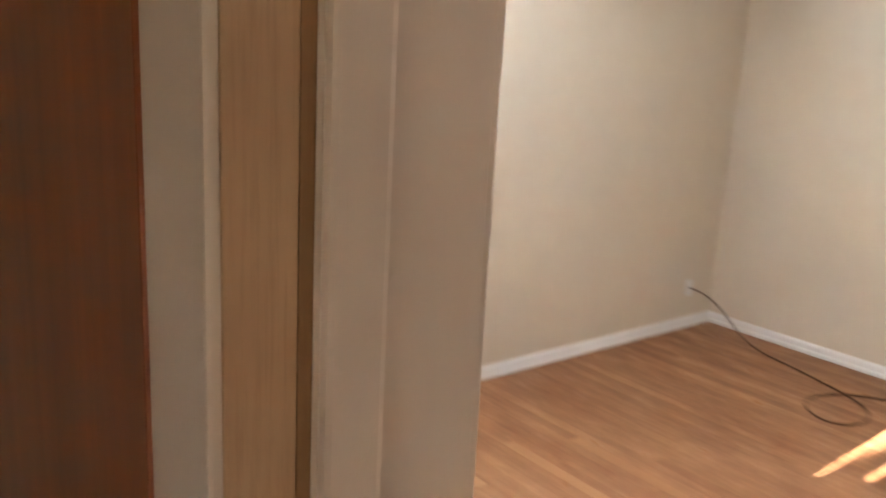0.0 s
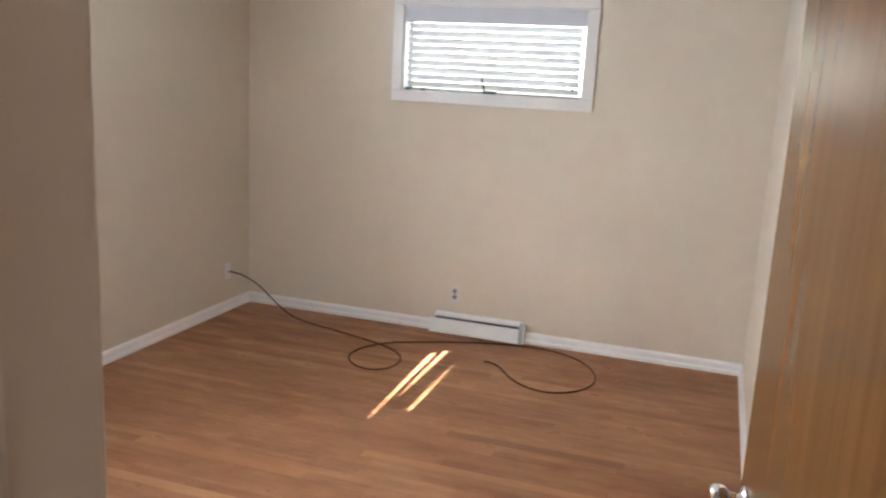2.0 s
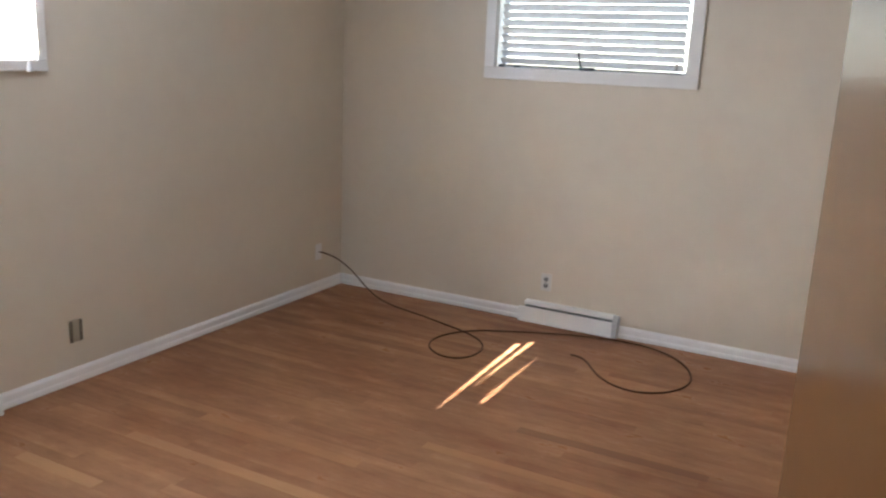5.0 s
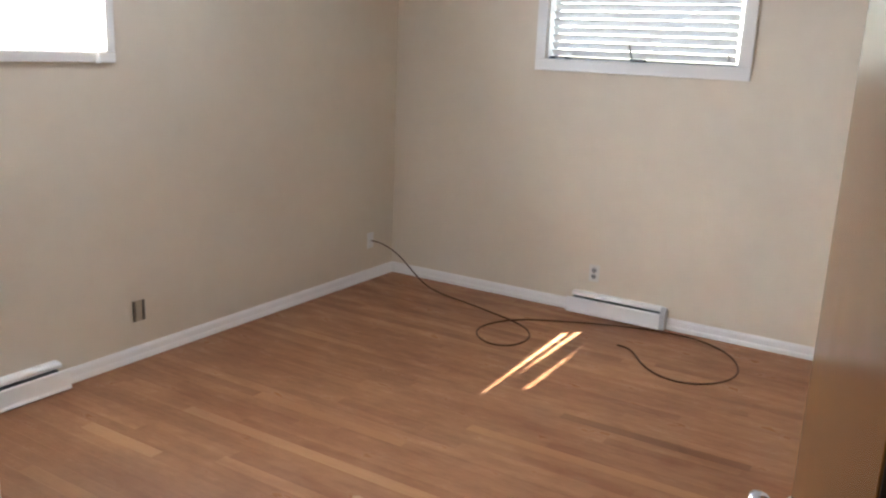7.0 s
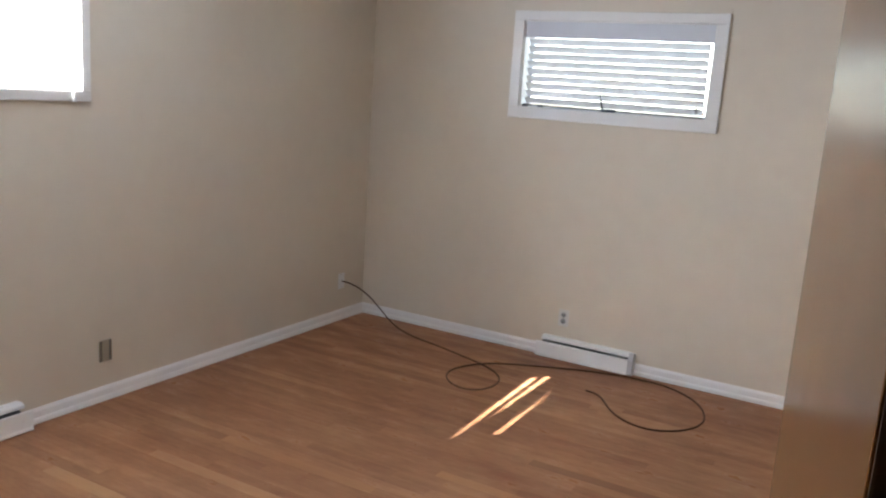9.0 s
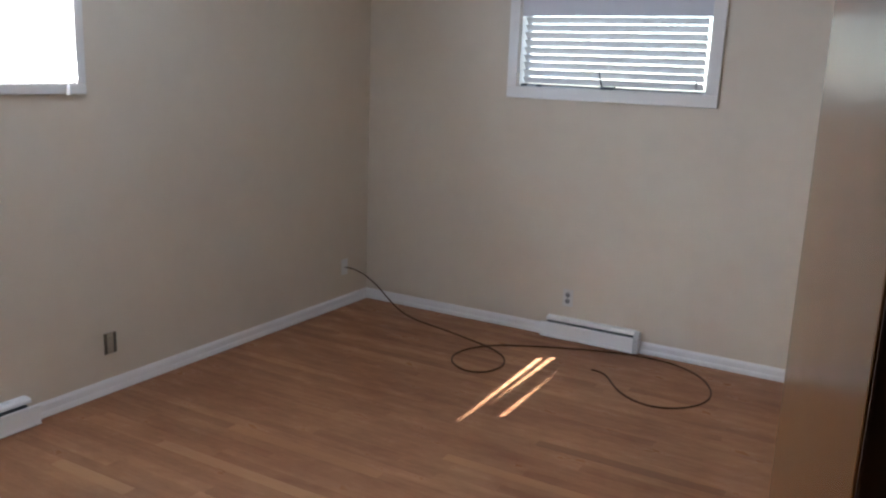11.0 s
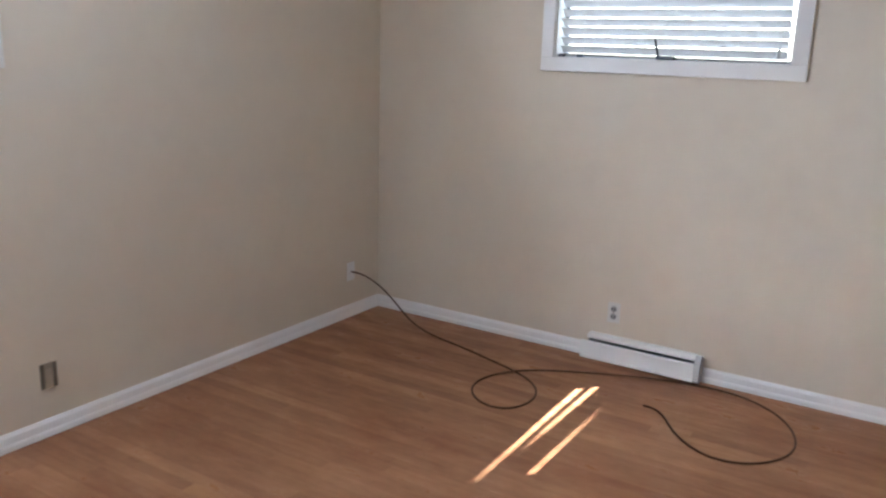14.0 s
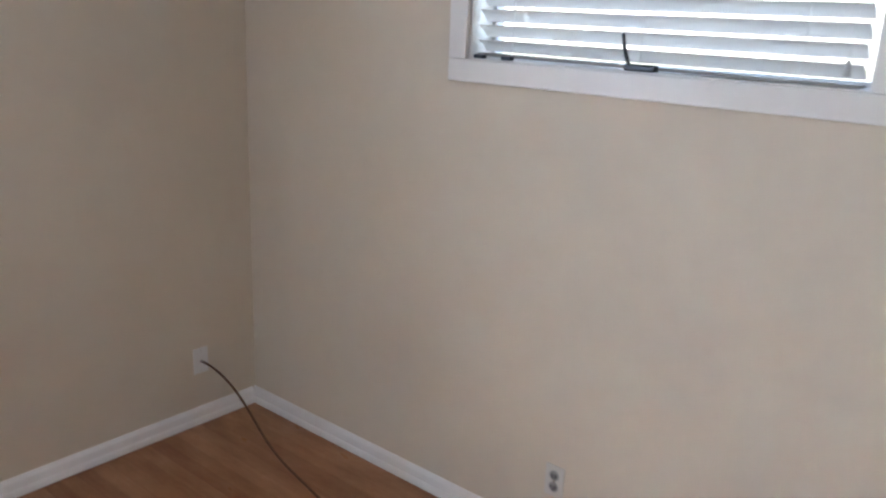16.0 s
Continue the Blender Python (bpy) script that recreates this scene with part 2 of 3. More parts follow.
def lathe(profile, segments=28):
    """A turned shape round z from (radius, height) pairs."""
    bm = bmesh.new()
    rings = []
    for r, h in profile:
        rings.append([bm.verts.new((r * math.cos(2 * math.pi * i / segments), r * math.sin(2 * math.pi * i / segments), h)) for i in range(segments)])
    for a, b in zip(rings, rings[1:]):
        for i in range(segments):
            j = (i + 1) % segments
            bm.faces.new((a[i], a[j], b[j], b[i]))
    bm.faces.new(rings[0][::-1])
    bm.faces.new(rings[-1])
    return bm


def extrude_profile(profile, length):
    """A closed profile in (y, z), drawn out along x."""
    bm = bmesh.new()
    a = [bm.verts.new((0, y, z)) for y, z in profile]
    b = [bm.verts.new((length, y, z)) for y, z in profile]
    n = len(profile)
    for i in range(n):
        bm.faces.new((a[i], a[(i + 1) % n], b[(i + 1) % n], b[i]))
    bm.faces.new(a[::-1])
    bm.faces.new(b)
    return bm


def tube(points, radius, name, mat, parent=None, label="", resolution=8):
    """A round cord through the points, as a mesh."""
    cu = bpy.data.curves.new(name, "CURVE")
    cu.dimensions, cu.bevel_depth, cu.bevel_resolution, cu.resolution_u = "3D", radius, 3, resolution
    cu.use_fill_caps = True
    sp = cu.splines.new("NURBS")
    sp.points.add(len(points) - 1)
    for p, q in zip(sp.points, points):
        p.co = (*q, 1)
    sp.use_endpoint_u, sp.order_u = True, 4
    temp = new(name + "_path", cu)
    dg = bpy.context.evaluated_depsgraph_get()
    me = bpy.data.meshes.new_from_object(temp.evaluated_get(dg))
    bpy.data.objects.remove(temp)
    bpy.data.curves.remove(cu)
    me.name = name
    me.materials.clear()
    me.materials.append(mat)
    for p in me.polygons:
        p.use_smooth = True
    ob = new(name, me)
    if parent:
        ob.parent = parent
    if label:
        ob["label"] = label
    return ob


# ------------------------------------------------------------------ plan (metres)
EAST = 3.2425          # inner face of the east wall
SOUTH = -4.16          # inner face of the south wall
HALL = -4.45          # its face towards the hall
TOP = 2.45             # ceiling
DOOR_X0, DOOR_X1, DOOR_TOP = 2.401, 3.2425, 2.05
N_X0, N_X1 = 1.075, 2.200          # north window opening
W_Y0, W_Y1 = -3.500, -2.223        # west window opening
SILL, HEAD = 1.500, 2.012
W_SILL = 1.462

wall_n = part("wall_north", boxes((-0.16, N_X0, 0, 0.16, -0.05, TOP), (N_X1, EAST + 0.15, 0, 0.16, -0.05, TOP),
                                  (N_X0, N_X1, 0, 0.16, -0.05, SILL), (N_X0, N_X1, 0, 0.16, HEAD, TOP)), M_WALL)
wall_w = part("wall_west", boxes((-0.16, 0, W_Y1, 0, -0.05, TOP), (-0.16, 0, HALL, W_Y0, -0.05, TOP),
                                 (-0.16, 0, W_Y0, W_Y1, -0.05, W_SILL), (-0.16, 0, W_Y0, W_Y1, HEAD, TOP)), M_WALL)
wall_e = part("wall_east", boxes((EAST, EAST + 0.15, SOUTH, 0, -0.05, TOP), (EAST + 0.02, EAST + 0.15, HALL, SOUTH, -0.05, TOP)), M_WALL)
wall_s = part("wall_south", boxes((0, DOOR_X0 - 0.02, HALL, SOUTH, -0.05, TOP),
                                  (DOOR_X0 - 0.02, DOOR_X1 + 0.02, HALL, SOUTH, DOOR_TOP + 0.02, TOP)), M_WALL)
ceil = part("ceiling", boxes((-0.16, 5.0, -7.2, 0.16, TOP, TOP + 0.12)), M_CEIL)
for ob, label in ((wall_n, "cream painted wall with a high window"), (wall_w, "cream painted wall with a bright high window"),
                  (wall_e, "plain cream painted wall behind the door"), (wall_s, "cream painted wall with the doorway"),
                  (ceil, "plain white painted ceiling")):
    tagged(ob, label, "ceiling" if ob == ceil else "wall", kind="structure")

# unseen hall added behind the doorway to close the place
# the opening in this unseen wall is added to light the door frame
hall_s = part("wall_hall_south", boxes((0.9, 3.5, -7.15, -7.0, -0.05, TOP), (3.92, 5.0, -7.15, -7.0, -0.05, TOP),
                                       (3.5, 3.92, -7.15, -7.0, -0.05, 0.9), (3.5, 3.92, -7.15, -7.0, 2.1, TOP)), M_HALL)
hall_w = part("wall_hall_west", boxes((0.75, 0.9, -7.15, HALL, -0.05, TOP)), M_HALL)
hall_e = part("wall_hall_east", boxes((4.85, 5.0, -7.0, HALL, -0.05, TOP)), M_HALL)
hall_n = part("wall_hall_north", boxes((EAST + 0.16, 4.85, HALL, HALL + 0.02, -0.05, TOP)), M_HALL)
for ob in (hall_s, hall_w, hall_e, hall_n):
    tagged(ob, "plain painted wall of the unseen hall", "wall", kind="structure")
panel_l = part("wall_panelling_1", boxes((0.9, DOOR_X0 - 0.163, HALL - 0.02, HALL - 0.001, 0.0, TOP - 0.002), bevel=0.004), M_DARKWOOD)
panel_r = part("wall_panelling_2", boxes((DOOR_X1 + 0.0205, 4.84, HALL - 0.012, HALL - 0.001, 0.0, TOP - 0.002), bevel=0.004), M_BLACKBROWN)
tagged(panel_l, "dark red-brown stained wood beside the door casing", "panelling", kind="structure")
tagged(panel_r, "blackish brown surface beside the doorway", "panelling", kind="structure")


# ------------------------------------------------------------------ doorway
def doorway():
    d = thing("door_frame", "off-white painted door frame with stop and casing", "door frame", kind="structure")
    # the hinge side is coloured far darker than the latch side
    for x, s, paint_mat, strip_mat in ((DOOR_X0, 1, M_JAMB, M_TAN), (DOOR_X1, -1, M_BLACKBROWN, M_BLACKBROWN)):
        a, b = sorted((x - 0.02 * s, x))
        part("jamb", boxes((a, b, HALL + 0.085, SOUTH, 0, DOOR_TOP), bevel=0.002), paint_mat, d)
        part("jamb_strip", boxes((a, b, HALL - 0.004, HALL + 0.068, 0, DOOR_TOP), bevel=0.002), strip_mat, d, "bare tan wood strip" if s > 0 else "dark brown strip")
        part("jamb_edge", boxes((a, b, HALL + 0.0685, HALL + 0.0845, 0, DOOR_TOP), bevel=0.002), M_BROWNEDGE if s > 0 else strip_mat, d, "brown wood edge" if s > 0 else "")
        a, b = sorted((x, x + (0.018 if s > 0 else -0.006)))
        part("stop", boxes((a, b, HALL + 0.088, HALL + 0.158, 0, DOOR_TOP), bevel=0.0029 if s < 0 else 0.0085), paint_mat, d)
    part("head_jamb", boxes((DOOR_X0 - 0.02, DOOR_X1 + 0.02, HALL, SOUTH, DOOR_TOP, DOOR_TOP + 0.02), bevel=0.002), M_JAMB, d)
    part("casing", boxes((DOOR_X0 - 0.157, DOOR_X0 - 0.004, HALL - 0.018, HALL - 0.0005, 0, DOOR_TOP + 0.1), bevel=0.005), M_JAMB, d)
    # added dark strip that stands in for the shadow between panelling and casing
    part("gap_shadow_strip", boxes((DOOR_X0 - 0.166, DOOR_X0 - 0.154, HALL - 0.004, HALL - 0.0003, 0, TOP - 0.004)), M_BLACKBROWN, d, "dark strip painting the shadow in the casing gap")
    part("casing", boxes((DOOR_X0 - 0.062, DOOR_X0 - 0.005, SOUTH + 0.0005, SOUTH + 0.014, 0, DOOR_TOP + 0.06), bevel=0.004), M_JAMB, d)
    # thin blackish brown strip over the end of the east wall
    part("jamb_lining", boxes((EAST - 0.0035, EAST - 0.0002, SOUTH + 0.0005, SOUTH + 0.0525, 0, DOOR_TOP + 0.06)), M_BLACKBROWN, d)
    part("casing", boxes((3.214, EAST - 0.001, SOUTH + 0.053, SOUTH + 0.0745, 0, DOOR_TOP + 0.06), bevel=0.002), M_BLACKBROWN, d, "dark hinge side casing")
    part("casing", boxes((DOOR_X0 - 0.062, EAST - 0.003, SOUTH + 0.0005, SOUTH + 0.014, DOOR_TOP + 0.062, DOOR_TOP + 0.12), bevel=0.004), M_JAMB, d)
    return d


doorway()


def door():
    hinge, free = Vector((3.212, -4.09, 0)), Vector((3.091, -3.312, 0))
    d = free - hinge
    m = Matrix.Translation(hinge) @ Matrix.Rotation(math.atan2(d.y, d.x), 4, "Z")
    w = d.length
    t = thing("door_1", "open flush door of varnished golden birch", "door", m, kind="structure")
    part("leaf", boxes((0, w, -0.029, 0, 0.012, 2.035), bevel=0.002), M_DOOR, t)
    kx, kz = w - 0.045, 0.884
    for side in (1, -1):
        base = 0.0 if side > 0 else -0.029
        knob = part("knob", lathe([(0.009, 0.004), (0.0085, 0.024), (0.011, 0.029), (0.0185, 0.036), (0.0212, 0.045), (0.0205, 0.055), (0.016, 0.061), (0.008, 0.063), (0.003, 0.0625)]), M_CHROME, t, "polished chrome knob", smooth=True)
        rose = part("rose", lathe([(0.023, 0.0), (0.023, 0.003), (0.021, 0.006), (0.013, 0.009), (0.0095, 0.011)]), M_CHROME, knob, "chrome rose", smooth=True)
        knob.matrix_basis = pose(kx, base, kz, -90 * side)
    part("latch_plate", boxes((w, w + 0.0015, -0.024, -0.005, kz - 0.028, kz + 0.028)), M_CHROME, t, "chrome latch plate")
    for z in (0.2, 1.02, 1.83):
        part("hinge", lathe([(0.006, -0.045), (0.006, 0.045)], 12), M_CHROME, t).matrix_basis = pose(-0.004, 0.004, z)
    return t


door()

# ------------------------------------------------------------------ windows
def window_frame(name, x0, x1, z0, z1, trim, m, label):
    """A window in a wall whose inner face is y = 0, looking from -y. The opening is x0..x1, z0..z1."""
    w = thing(name, label, "window", m, kind="structure")
    d = 0.006
    casing = part("casing_top", boxes((x0 - trim, x1 + trim, -0.018, -0.0005, z1 - d, z1 + 0.048), bevel=0.004), M_TRIM, w)
    part("casing_bottom", boxes((x0 - trim, x1 + trim, -0.018, -0.0005, z0 - trim - 0.006, z0), bevel=0.004), M_TRIM, w)
    for a, b in ((x0 - trim, x0 + d), (x1 - d, x1 + trim)):
        part("casing_side", boxes((a, b, -0.0175, -0.0005, z0 + 0.0005, z1 - d - 0.0005), bevel=0.004), M_TRIM, w)
    part("reveal", boxes((x0, x0 + 0.012, 0, 0.16, z0, z1), (x1 - 0.012, x1, 0, 0.16, z0, z1),
                         (x0 + 0.012, x1 - 0.012, 0, 0.16, z0, z0 + 0.004), (x0 + 0.012, x1 - 0.012, 0, 0.16, z1 - 0.012, z1)), M_TRIM, w)
    s = part("sash", boxes((x0 + 0.012, x0 + 0.026, 0.10, 0.13, z0 + 0.004, z1 - 0.012), (x1 - 0.026, x1 - 0.012, 0.10, 0.13, z0 + 0.004, z1 - 0.012),
                           (x0 + 0.026, x1 - 0.026, 0.10, 0.13, z0 + 0.004, z0 + 0.015), (x0 + 0.026, x1 - 0.026, 0.10, 0.13, z1 - 0.030, z1 - 0.012), bevel=0.002), M_ALU, w, "grey aluminium sash")
    pane = part("pane", boxes((x0 + 0.024, x1 - 0.024, 0.110, 0.114, z0 + 0.012, z1 - 0.028)), M_GLASS, s, "clear glass pane")
    pane.visible_shadow = False
    return w


def blind(x0, x1, z1, slats, rail, m, label):
    """A horizontal blind in an opening. slats: height, tilt and lean of each; rail: height, lean and half thickness of the bottom rail."""
    b = thing("window_blind", label, "blind", m, group="window blinds")
    part("valance", boxes((x0 - 0.013, x1 + 0.023, 0.004, 0.012, z1 - 0.103, z1 - 0.006), bevel=0.002), M_VALANCE, b)
    part("headrail", boxes((x0, x1, 0.014, 0.062, z1 - 0.05, z1 - 0.013), bevel=0.002), M_VALANCE, b)
    n = 6
    rows = [((k / n - 0.5) * 0.05, 0.0035 * (1 - 4 * (k / n - 0.5) ** 2)) for k in range(n + 1)]
    prof = rows + [(y, z - 0.0026) for y, z in rows[::-1]]
    bm = extrude_profile(prof, x1 - x0)
    bmesh.ops.translate(bm, verts=bm.verts, vec=((x0 - x1) / 2, 0, 0))
    slat_mesh = finish(bm, "slat", M_SLAT)
    mid = (x0 + x1) / 2
    for z, tilt, lean in slats:
        s = new("slat", slat_mesh)
        s.parent = b
        s.matrix_basis = pose(mid, 0.038, z, tilt, lean)
    half = (x1 - x0) / 2
    # the thin rail carries the gap's shadow in its colour
    part("bottom_rail", boxes((-half, half, -0.025, 0.025, -rail[2], rail[2]), bevel=0.002), M_RAIL if rail[2] < 0.01 else M_SLAT, b).matrix_basis = pose(mid, 0.038, rail[0], 0, rail[1])
    for u in (0.12, 0.5, 0.88):
        x = x0 + (x1 - x0) * u
        for y in (0.0125, 0.0635):
            part("ladder_cord", boxes((x - 0.0008, x + 0.0008, y, y + 0.0016, rail[0], z1 - 0.05)), M_PLASTIC, b)
    return b


window_frame("window_1", N_X0, N_X1, SILL, HEAD, 0.06, pose(0, 0, 0), "high awning window with white casing and blind")
n_slats = [(HEAD - 0.124 - 0.0433 * i, -41 + random.uniform(-2.5, 2.5), random.uniform(-0.1, 0.1)) for i in range(9)]
blind(N_X0 + 0.026, N_X1 - 0.036, HEAD, n_slats, (SILL + 0.0125, 0.45, 0.004), pose(0, 0, 0), "white slatted blind, slats half open, bottom rail askew")
tilter = thing("tilt_cord", "short grey plastic cord pull of the blind", "cord")
tube([(N_X1 - 0.062, -0.001, 1.66), (N_X1 - 0.063, -0.003, 1.62), (N_X1 - 0.063, -0.004, 1.565)], 0.0011, "cord", M_PLASTIC, tilter)
part("cord_pull", lathe([(0.003, 0.036), (0.006, 0.030), (0.0085, 0.006), (0.008, 0.0)], 14), M_ENDCAP, tilter, "grey plastic pull", smooth=True).matrix_basis = pose(N_X1 - 0.063, -0.005, 1.530)
# turns a wall along x into the west wall
WEST_M = Matrix(((0, -1, 0, 0), (1, 0, 0, 0), (0, 0, 1, 0), (0, 0, 0, 1)))
window_frame("window_2", W_Y0, W_Y1, W_SILL, HEAD, 0.038, WEST_M, "high sunlit window with white casing and blind")
w_slats = [(1.5834, 19.0, 1.19), (1.6315, -1.0, -0.17), (1.676, -17.0, 0.29), (1.7455, -36.5, 1.15)]
w_slats += [(1.802 + 0.0435 * i, -30 + random.uniform(-1.0, 1.0), random.uniform(-0.1, 0.1)) for i in range(3)]
blind(W_Y0 + 0.02, W_Y1 - 0.02, HEAD, w_slats, (1.511, 2.29, 0.020), WEST_M, "white slatted blind glowing in full sun")
tassel = thing("blind_cord", "thin white pull cord with a plastic tassel", "cord", WEST_M)
tube([(W_Y1 - 0.06, -0.022, 1.60), (W_Y1 - 0.06, -0.023, 1.55), (W_Y1 - 0.06, -0.027, 1.50), (W_Y1 - 0.06, -0.031, 1.455)], 0.0012, "cord", M_PLASTIC, tassel)
part("tassel", lathe([(0.004, 0.042), (0.008, 0.032), (0.0115, 0.005), (0.011, 0.0)], 14), M_PLASTIC, tassel, smooth=True).matrix_basis = pose(W_Y1 - 0.06, -0.031, 1.416)


def crank():
    c = thing("window_crank", "dark metal folding crank of the awning window", "window crank")
    part("base", boxes((1.60, 1.685, -0.012, 0.02, SILL + 0.0045, SILL + 0.022), bevel=0.005), M_BRONZE, c)
    tube([(1.612, -0.008, SILL + 0.02), (1.603, -0.014, SILL + 0.044), (1.598, -0.016, SILL + 0.072), (1.592, -0.016, SILL + 0.098)], 0.005, "handle", M_BRONZE, c)
    for x in (1.10, 1.20):
        part("catch", boxes((x, x + 0.035, -0.004, 0.016, SILL + 0.0045, SILL + 0.016), bevel=0.003), M_BRONZE, c)
    return c


crank()


# ------------------------------------------------------------------ baseboards and heaters
BB = [(0, 0.001), (-0.0175, 0.001), (-0.0178, 0.016), (-0.0150, 0.025), (-0.0115, 0.028), (-0.0108, 0.056), (-0.0085, 0.061), (-0.006, 0.064), (-0.0045, 0.069), (0, 0.071)]


def baseboard(length, m, label="white painted baseboard with a moulded top"):
    ob = part("baseboard", extrude_profile([(y - 0.0004, z) for y, z in BB], length), M_BASE)
    ob.matrix_world = m
    return tagged(ob, label, "baseboard", kind="structure")


H_X0, H_X1 = 1.356, 1.966
HW_Y = -2.542
baseboard(H_X0, pose(0, 0, 0))
baseboard(EAST - H_X1, pose(H_X1, 0, 0))
baseboard(-HW_Y - 0.015, pose(0, HW_Y, 0, 0, 0, 90))
baseboard(0.3, pose(0, SOUTH, 0, 0, 0, 90))
baseboard(-SOUTH - 0.015, pose(EAST, -0.015, 0, 0, 0, -90))
baseboard(DOOR_X0 - 0.08, pose(DOOR_X0 - 0.065, SOUTH, 0, 0, 0, 180))


def heater(length, m, label, capped_end=True):
    """A baseboard heater along x. One end carries a grey cap, at the other the front panel runs on past the hood."""
    h = thing("baseboard_heater", label, "heater", m, group="baseboard heaters")

    def along(x0, x1):
        return (x0, x1) if capped_end else (length - x1, length - x0)

    def run(name, profile, x0, x1, mat, note=""):
        u, v = along(x0, x1)
        part(name, extrude_profile(profile, v - u), mat, h, note).matrix_basis = pose(u, 0, 0)

    part("back_plate", boxes((*along(0.024, length - 0.004), -0.006, -0.001, 0.012, 0.128)), M_ENAMEL, h)
    run("hood", [(-0.001, 0.132), (-0.040, 0.132), (-0.052, 0.124), (-0.052, 0.111), (-0.049, 0.111), (-0.049, 0.122), (-0.039, 0.1285), (-0.001, 0.1285)], 0.028, length - 0.029, M_ENAMEL)
    part("heating_element", boxes((*along(0.034, length - 0.03), -0.046, -0.010, 0.06, 0.084)), M_FINS, h, "dark finned heating element")
    part("inner_plate", boxes((*along(0.03, length - 0.03), -0.010, -0.0065, 0.04, 0.120)), M_FINS, h, "dark back of the heater slot")
    u, v = along(0.036, length - 0.034)
    for k in range(int((v - u) / 0.012)):
        part("fin", boxes((u + 0.012 * k, u + 0.012 * k + 0.0012, -0.055, -0.012, 0.050, 0.103)), M_FINS, h)
    run("front_panel", [(-0.058, 0.098), (-0.064, 0.101), (-0.068, 0.095), (-0.068, 0.024), (-0.072, 0.010), (-0.068, 0.006), (-0.056, 0.014), (-0.062, 0.026), (-0.062, 0.094)], 0.0, length - 0.028, M_ENAMEL)
    # cap coloured greyer than the panels to paint its shaded face
    run("end_cap", [(-0.001, 0.006), (-0.064, 0.006), (-0.071, 0.018), (-0.071, 0.100), (-0.046, 0.137), (-0.030, 0.135), (-0.001, 0.112)], length - 0.028, length, M_ENDCAP, "end cap with a peaked top, its shade painted grey")
    for x in (0.04, length - 0.06):
        part("foot", boxes((*along(x, x + 0.02), -0.05, -0.006, 0.001, 0.014)), M_ENDCAP, h)
    return h


heater(H_X1 - H_X0, pose(H_X0, 0, 0), "short white enamel baseboard heater under an outlet")
heater(1.2, Matrix.Translation((0, HW_Y, 0)) @ pose(0, 0, 0, 0, 0, 90) @ Matrix.Translation((-1.2, 0, 0)), "long white enamel baseboard heater under the sunlit window", capped_end=False)


# ------------------------------------------------------------------ outlets
def outlet(m, label, plate_mat, face_mat, style="duplex"):
    o = thing("wall_outlet", label, "outlet", m, group="wall outlets")
    part("cover_plate", boxes((-0.033, 0.033, -0.006, -0.0005, -0.053, 0.053), bevel=0.0025), plate_mat, o)
    if style == "duplex":
        for z in (-0.0195, 0.0195):
            s = part("socket", lathe([(0.0165, 0.0), (0.0165, 0.0025), (0.015, 0.0035)], 20), face_mat, o)
            s.matrix_basis = pose(0, -0.0055, z, 90)
            part("slots", boxes((-0.009, -0.003, -0.0055, 0.0055, 0.0030, 0.0042), (0.003, 0.009, -0.0055, 0.0055, 0.0030, 0.0042), (-0.0025, 0.0025, -0.012, -0.007, 0.0030, 0.0042)), M_SLOT, s)
        part("screw", lathe([(0.003, 0.0), (0.0025, 0.0012)], 10), M_CHROME, o).matrix_basis = pose(0, -0.006, 0, 90)
    elif style == "strip":
        part("insert", boxes((-0.017, 0.017, -0.009, -0.0055, -0.033, 0.033), bevel=0.002), face_mat, o, "pale insert")
        for x in (-0.026, 0.026):
            part("dark_edge", boxes((x - 0.007, x + 0.007, -0.0085, -0.0055, -0.05, 0.05)), M_EDGE, o, "dark slot beside the insert")
    else:
        part("jack", lathe([(0.007, 0.0), (0.007, 0.004), (0.0048, 0.005), (0.0048, 0.012)], 12), M_CHROME, o).matrix_basis = pose(0, -0.0055, -0.002, 90)
        for z in (-0.042, 0.042):
            part("screw", lathe([(0.003, 0.0), (0.0025, 0.0012)], 10), M_CHROME, o).matrix_basis = pose(0, -0.006, z, 90)
    return o


outlet(pose(1.497, 0, 0.253), "white duplex outlet on the window wall", M_PLATE, M_GREYSOCKET)
outlet(pose(0, -2.122, 0.247, 0, 0, 90), "tan outlet with dark edges on the side wall", M_BROWNPLATE, M_BROWNPLATE, "strip")
outlet(pose(0, -0.262, 0.268, 0, 0, 90), "cream cable jack plate near the corner", M_CREAMPLATE, M_CREAMPLATE, "jack")

# ------------------------------------------------------------------ the loose cable
CABLE_R = 0.0047
air = [(0.012, -0.262, 0.266), (0.06, -0.262, 0.268), (0.15, -0.258, 0.250), (0.26, -0.256, 0.188), (0.36, -0.260, 0.105), (0.46, -0.266, 0.036), (0.60, -0.276, CABLE_R)]
floor_run = [(0.80, -0.318), (1.02, -0.394), (1.23, -0.462), (1.37, -0.565), (1.42, -0.715), (1.37, -0.865), (1.24, -0.885), (1.105, -0.77), (1.085, -0.60), (1.20, -0.435),
             (1.34, -0.32), (1.55, -0.215), (1.76, -0.125), (1.97, -0.075), (2.17, -0.07), (2.38, -0.20), (2.485, -0.42), (2.475, -0.59), (2.38, -0.735), (2.23, -0.79), (2.09, -0.715), (1.99, -0.59), (1.91, -0.45), (1.835, -0.458)]
pts = list(air)
for i, (x, y) in enumerate(floor_run):
    pts.append((x, y, CABLE_R + (0.009 if i == 9 else 0.0)))
cable = tube(pts, CABLE_R, "coaxial_cable", M_CABLE)
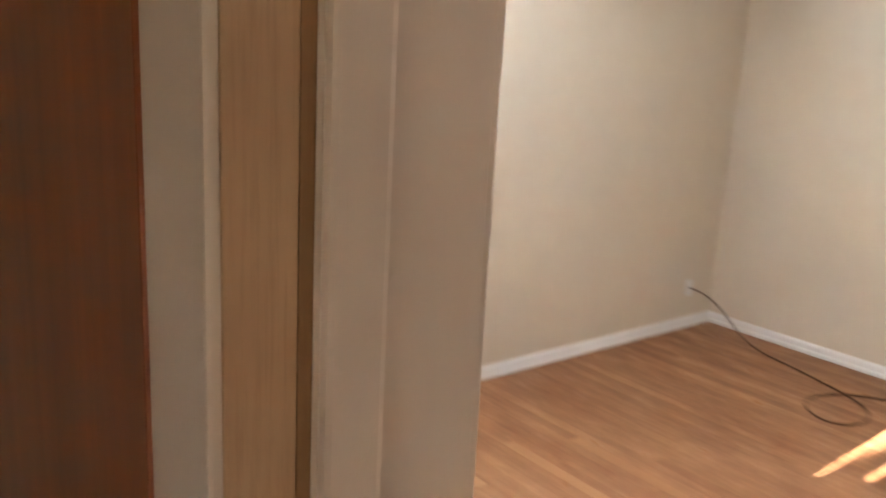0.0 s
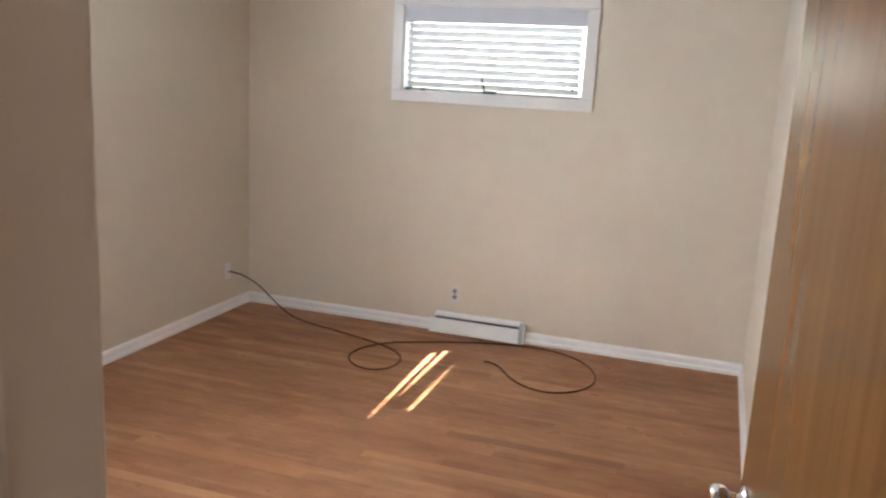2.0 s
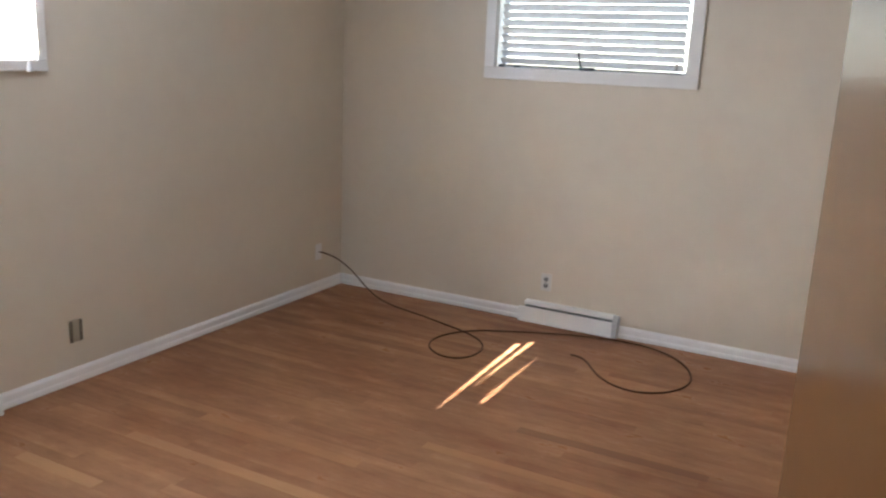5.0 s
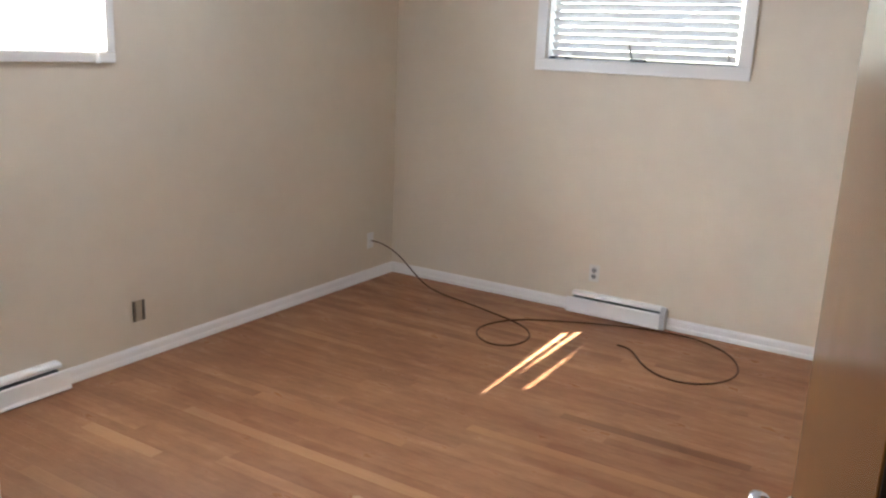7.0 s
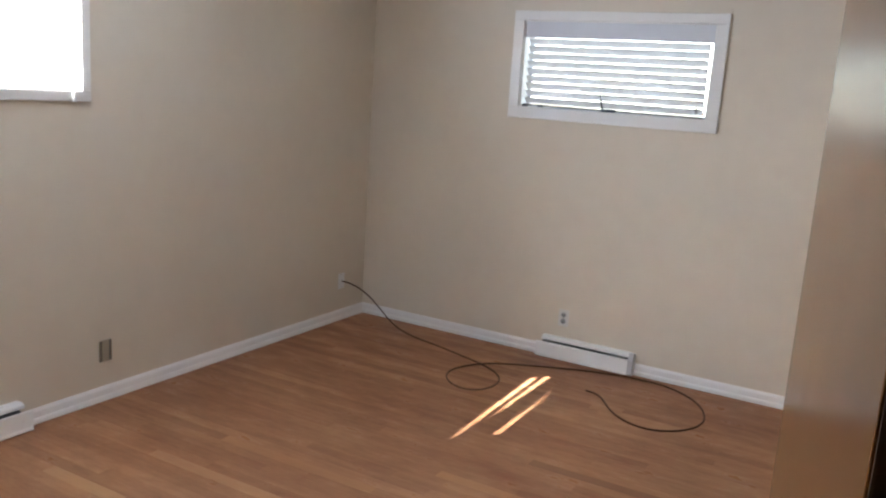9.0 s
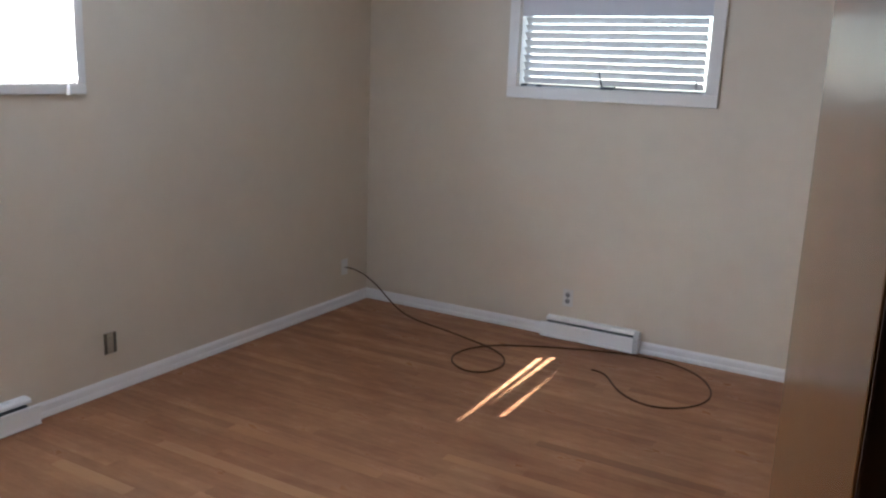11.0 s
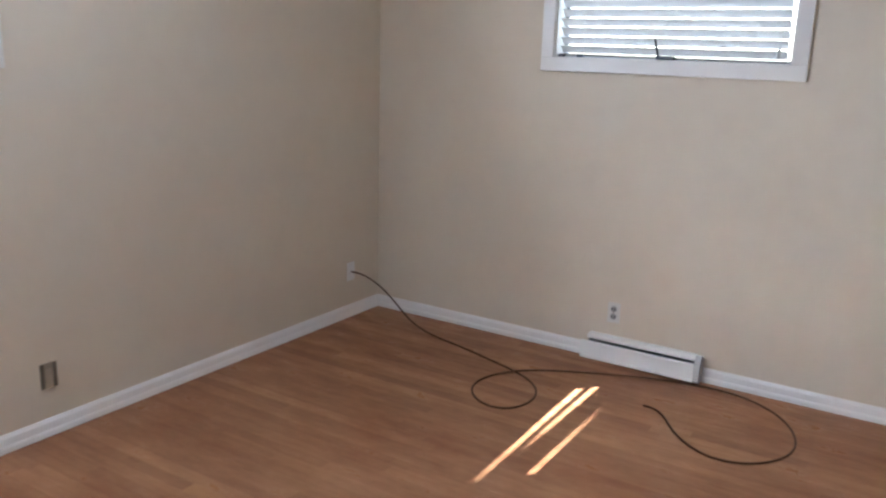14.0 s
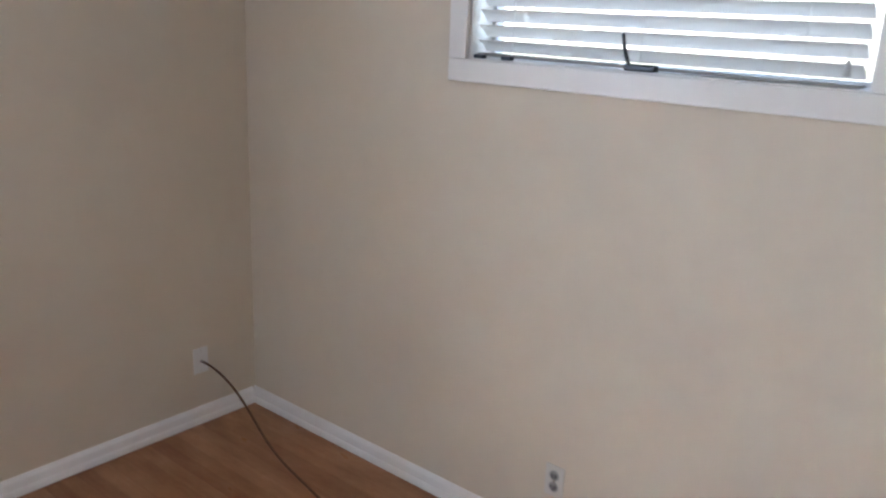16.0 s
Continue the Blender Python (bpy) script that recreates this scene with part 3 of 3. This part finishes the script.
tagged(cable, "dark brown coaxial cable looped loosely across the floor", "cable")

# ------------------------------------------------------------------ floors
floor = part("floor", boxes((-0.01, EAST + 0.01, HALL, 0.01, -0.04, -0.0045)), M_GAP)
tagged(floor, "worn honey-brown oak strip floor with open joints", "floor", kind="structure")


def plank_bm(length, width=0.0569):
    bm = bmesh.new()
    c = 0.00025
    lo = [(0, 0), (length, 0), (length, width), (0, width)]
    hi = [(c, c), (length - c, c), (length - c, width - c), (c, width - c)]
    v0 = [bm.verts.new((x, y, -0.0042)) for x, y in lo]
    v1 = [bm.verts.new((x, y, -c)) for x, y in lo]
    v2 = [bm.verts.new((x, y, 0)) for x, y in hi]
    for a, b in ((v0, v1), (v1, v2)):
        for i in range(4):
            bm.faces.new((a[i], a[(i + 1) % 4], b[(i + 1) % 4], b[i]))
    bm.faces.new(v2)
    return bm


PITCH = 0.0572
SIZES = (0.45, 0.7, 0.95, 1.2, 1.5, 1.9)
plank_meshes = {}
rng = random.Random(11)
# rows with a board that stands out: its start, its end and its wood
MARKED = {31: (1.68, 2.95, M_OAKMID), 40: (1.95, 3.05, M_OAKMID), 41: (0.62, 1.88, M_OAKLIGHT), 44: (2.15, 2.95, M_OAKMID), 47: (0.42, 0.845, M_OAKLIGHT),
          51: (1.99, 2.62, M_OAKDARK), 53: (0.55, 1.37, M_OAKMID), 57: (0.35, 1.145, M_OAKMID), 25: (1.95, 2.75, M_OAKDARK), 36: (0.75, 1.55, M_OAKMID)}


def lay(x, row, length, mat):
    key = (round(length, 3), mat.name)
    if key not in plank_meshes:
        plank_meshes[key] = finish(plank_bm(length - 0.0005), "plank", mat)
    ob = new("plank", plank_meshes[key])
    ob.parent = floor
    ob.location = (x, -(row + 1) * PITCH, 0)


ROWS = int(-SOUTH / PITCH) + 1
for row in range(ROWS):
    ends = []
    x = -rng.uniform(0.05, 0.9)
    while x < EAST:
        x += rng.choice(SIZES)
        ends.append(min(x, EAST))
    first, last, special = MARKED.get(row, (9.0, 9.0, M_OAK))
    if row in MARKED:
        ends = sorted([e for e in ends if not first - 0.3 < e < last + 0.3 or e == EAST] + [first, last])
    start = 0.0
    for e in ends:
        if e - start < 0.12 and e < EAST:
            continue
        if e > start:
            lay(start, row, e - start, special if abs(start - first) < 0.01 else M_OAK)
            start = e
hall_floor = bmesh.new()
for row in range(ROWS, int(7.0 / PITCH) + 1):
    x = 0.9 - rng.uniform(0.0, 0.8)
    while x < 4.85:
        n = rng.choice(SIZES)
        a, b = max(x, 0.9), min(x + n, 4.85)
        y = -(row + 1) * PITCH
        lo, hi = y, y + 0.0566
        if b - a > 0.05:
            if y > HALL:
                a, b = max(a, DOOR_X0), min(b, DOOR_X1)
            if b - a > 0.02:
                box_bm(hall_floor, a, b - 0.0005, lo, hi, -0.004, 0.0)
        x += n
hf = part("hall_floor", hall_floor, M_OAK)
tagged(hf, "oak strip floor of the dim hall", "floor", kind="structure")
hs = part("floor_base", boxes((0.75, 5.0, -7.15, HALL, -0.04, -0.0045)), M_GAP)
tagged(hs, "dark base under the hall floor strips", "floor", kind="structure")

# ------------------------------------------------------------------ a dried spot on the boards
spot_bm = bmesh.new()
ring = [spot_bm.verts.new((r * math.cos(a), 0.55 * r * math.sin(a), 0.0)) for a, r in
        ((2 * math.pi * i / 18, 0.026 * (1 + 0.25 * math.sin(3.1 * i) + 0.12 * math.sin(7.7 * i))) for i in range(18))]
face = spot_bm.faces.new(ring)
up = bmesh.ops.extrude_face_region(spot_bm, geom=[face])
bmesh.ops.translate(spot_bm, verts=[v for v in up["geom"] if isinstance(v, bmesh.types.BMVert)], vec=(0, 0, 0.0008))
spot = part("paint_spot", spot_bm, paint("pale_dried_spot", (0.47, 0.30, 0.175), 0.5, 0.15))
spot.location = (1.654, -2.519, 0.0002)
tagged(spot, "small pale dried spot on the oak floor", "stain")
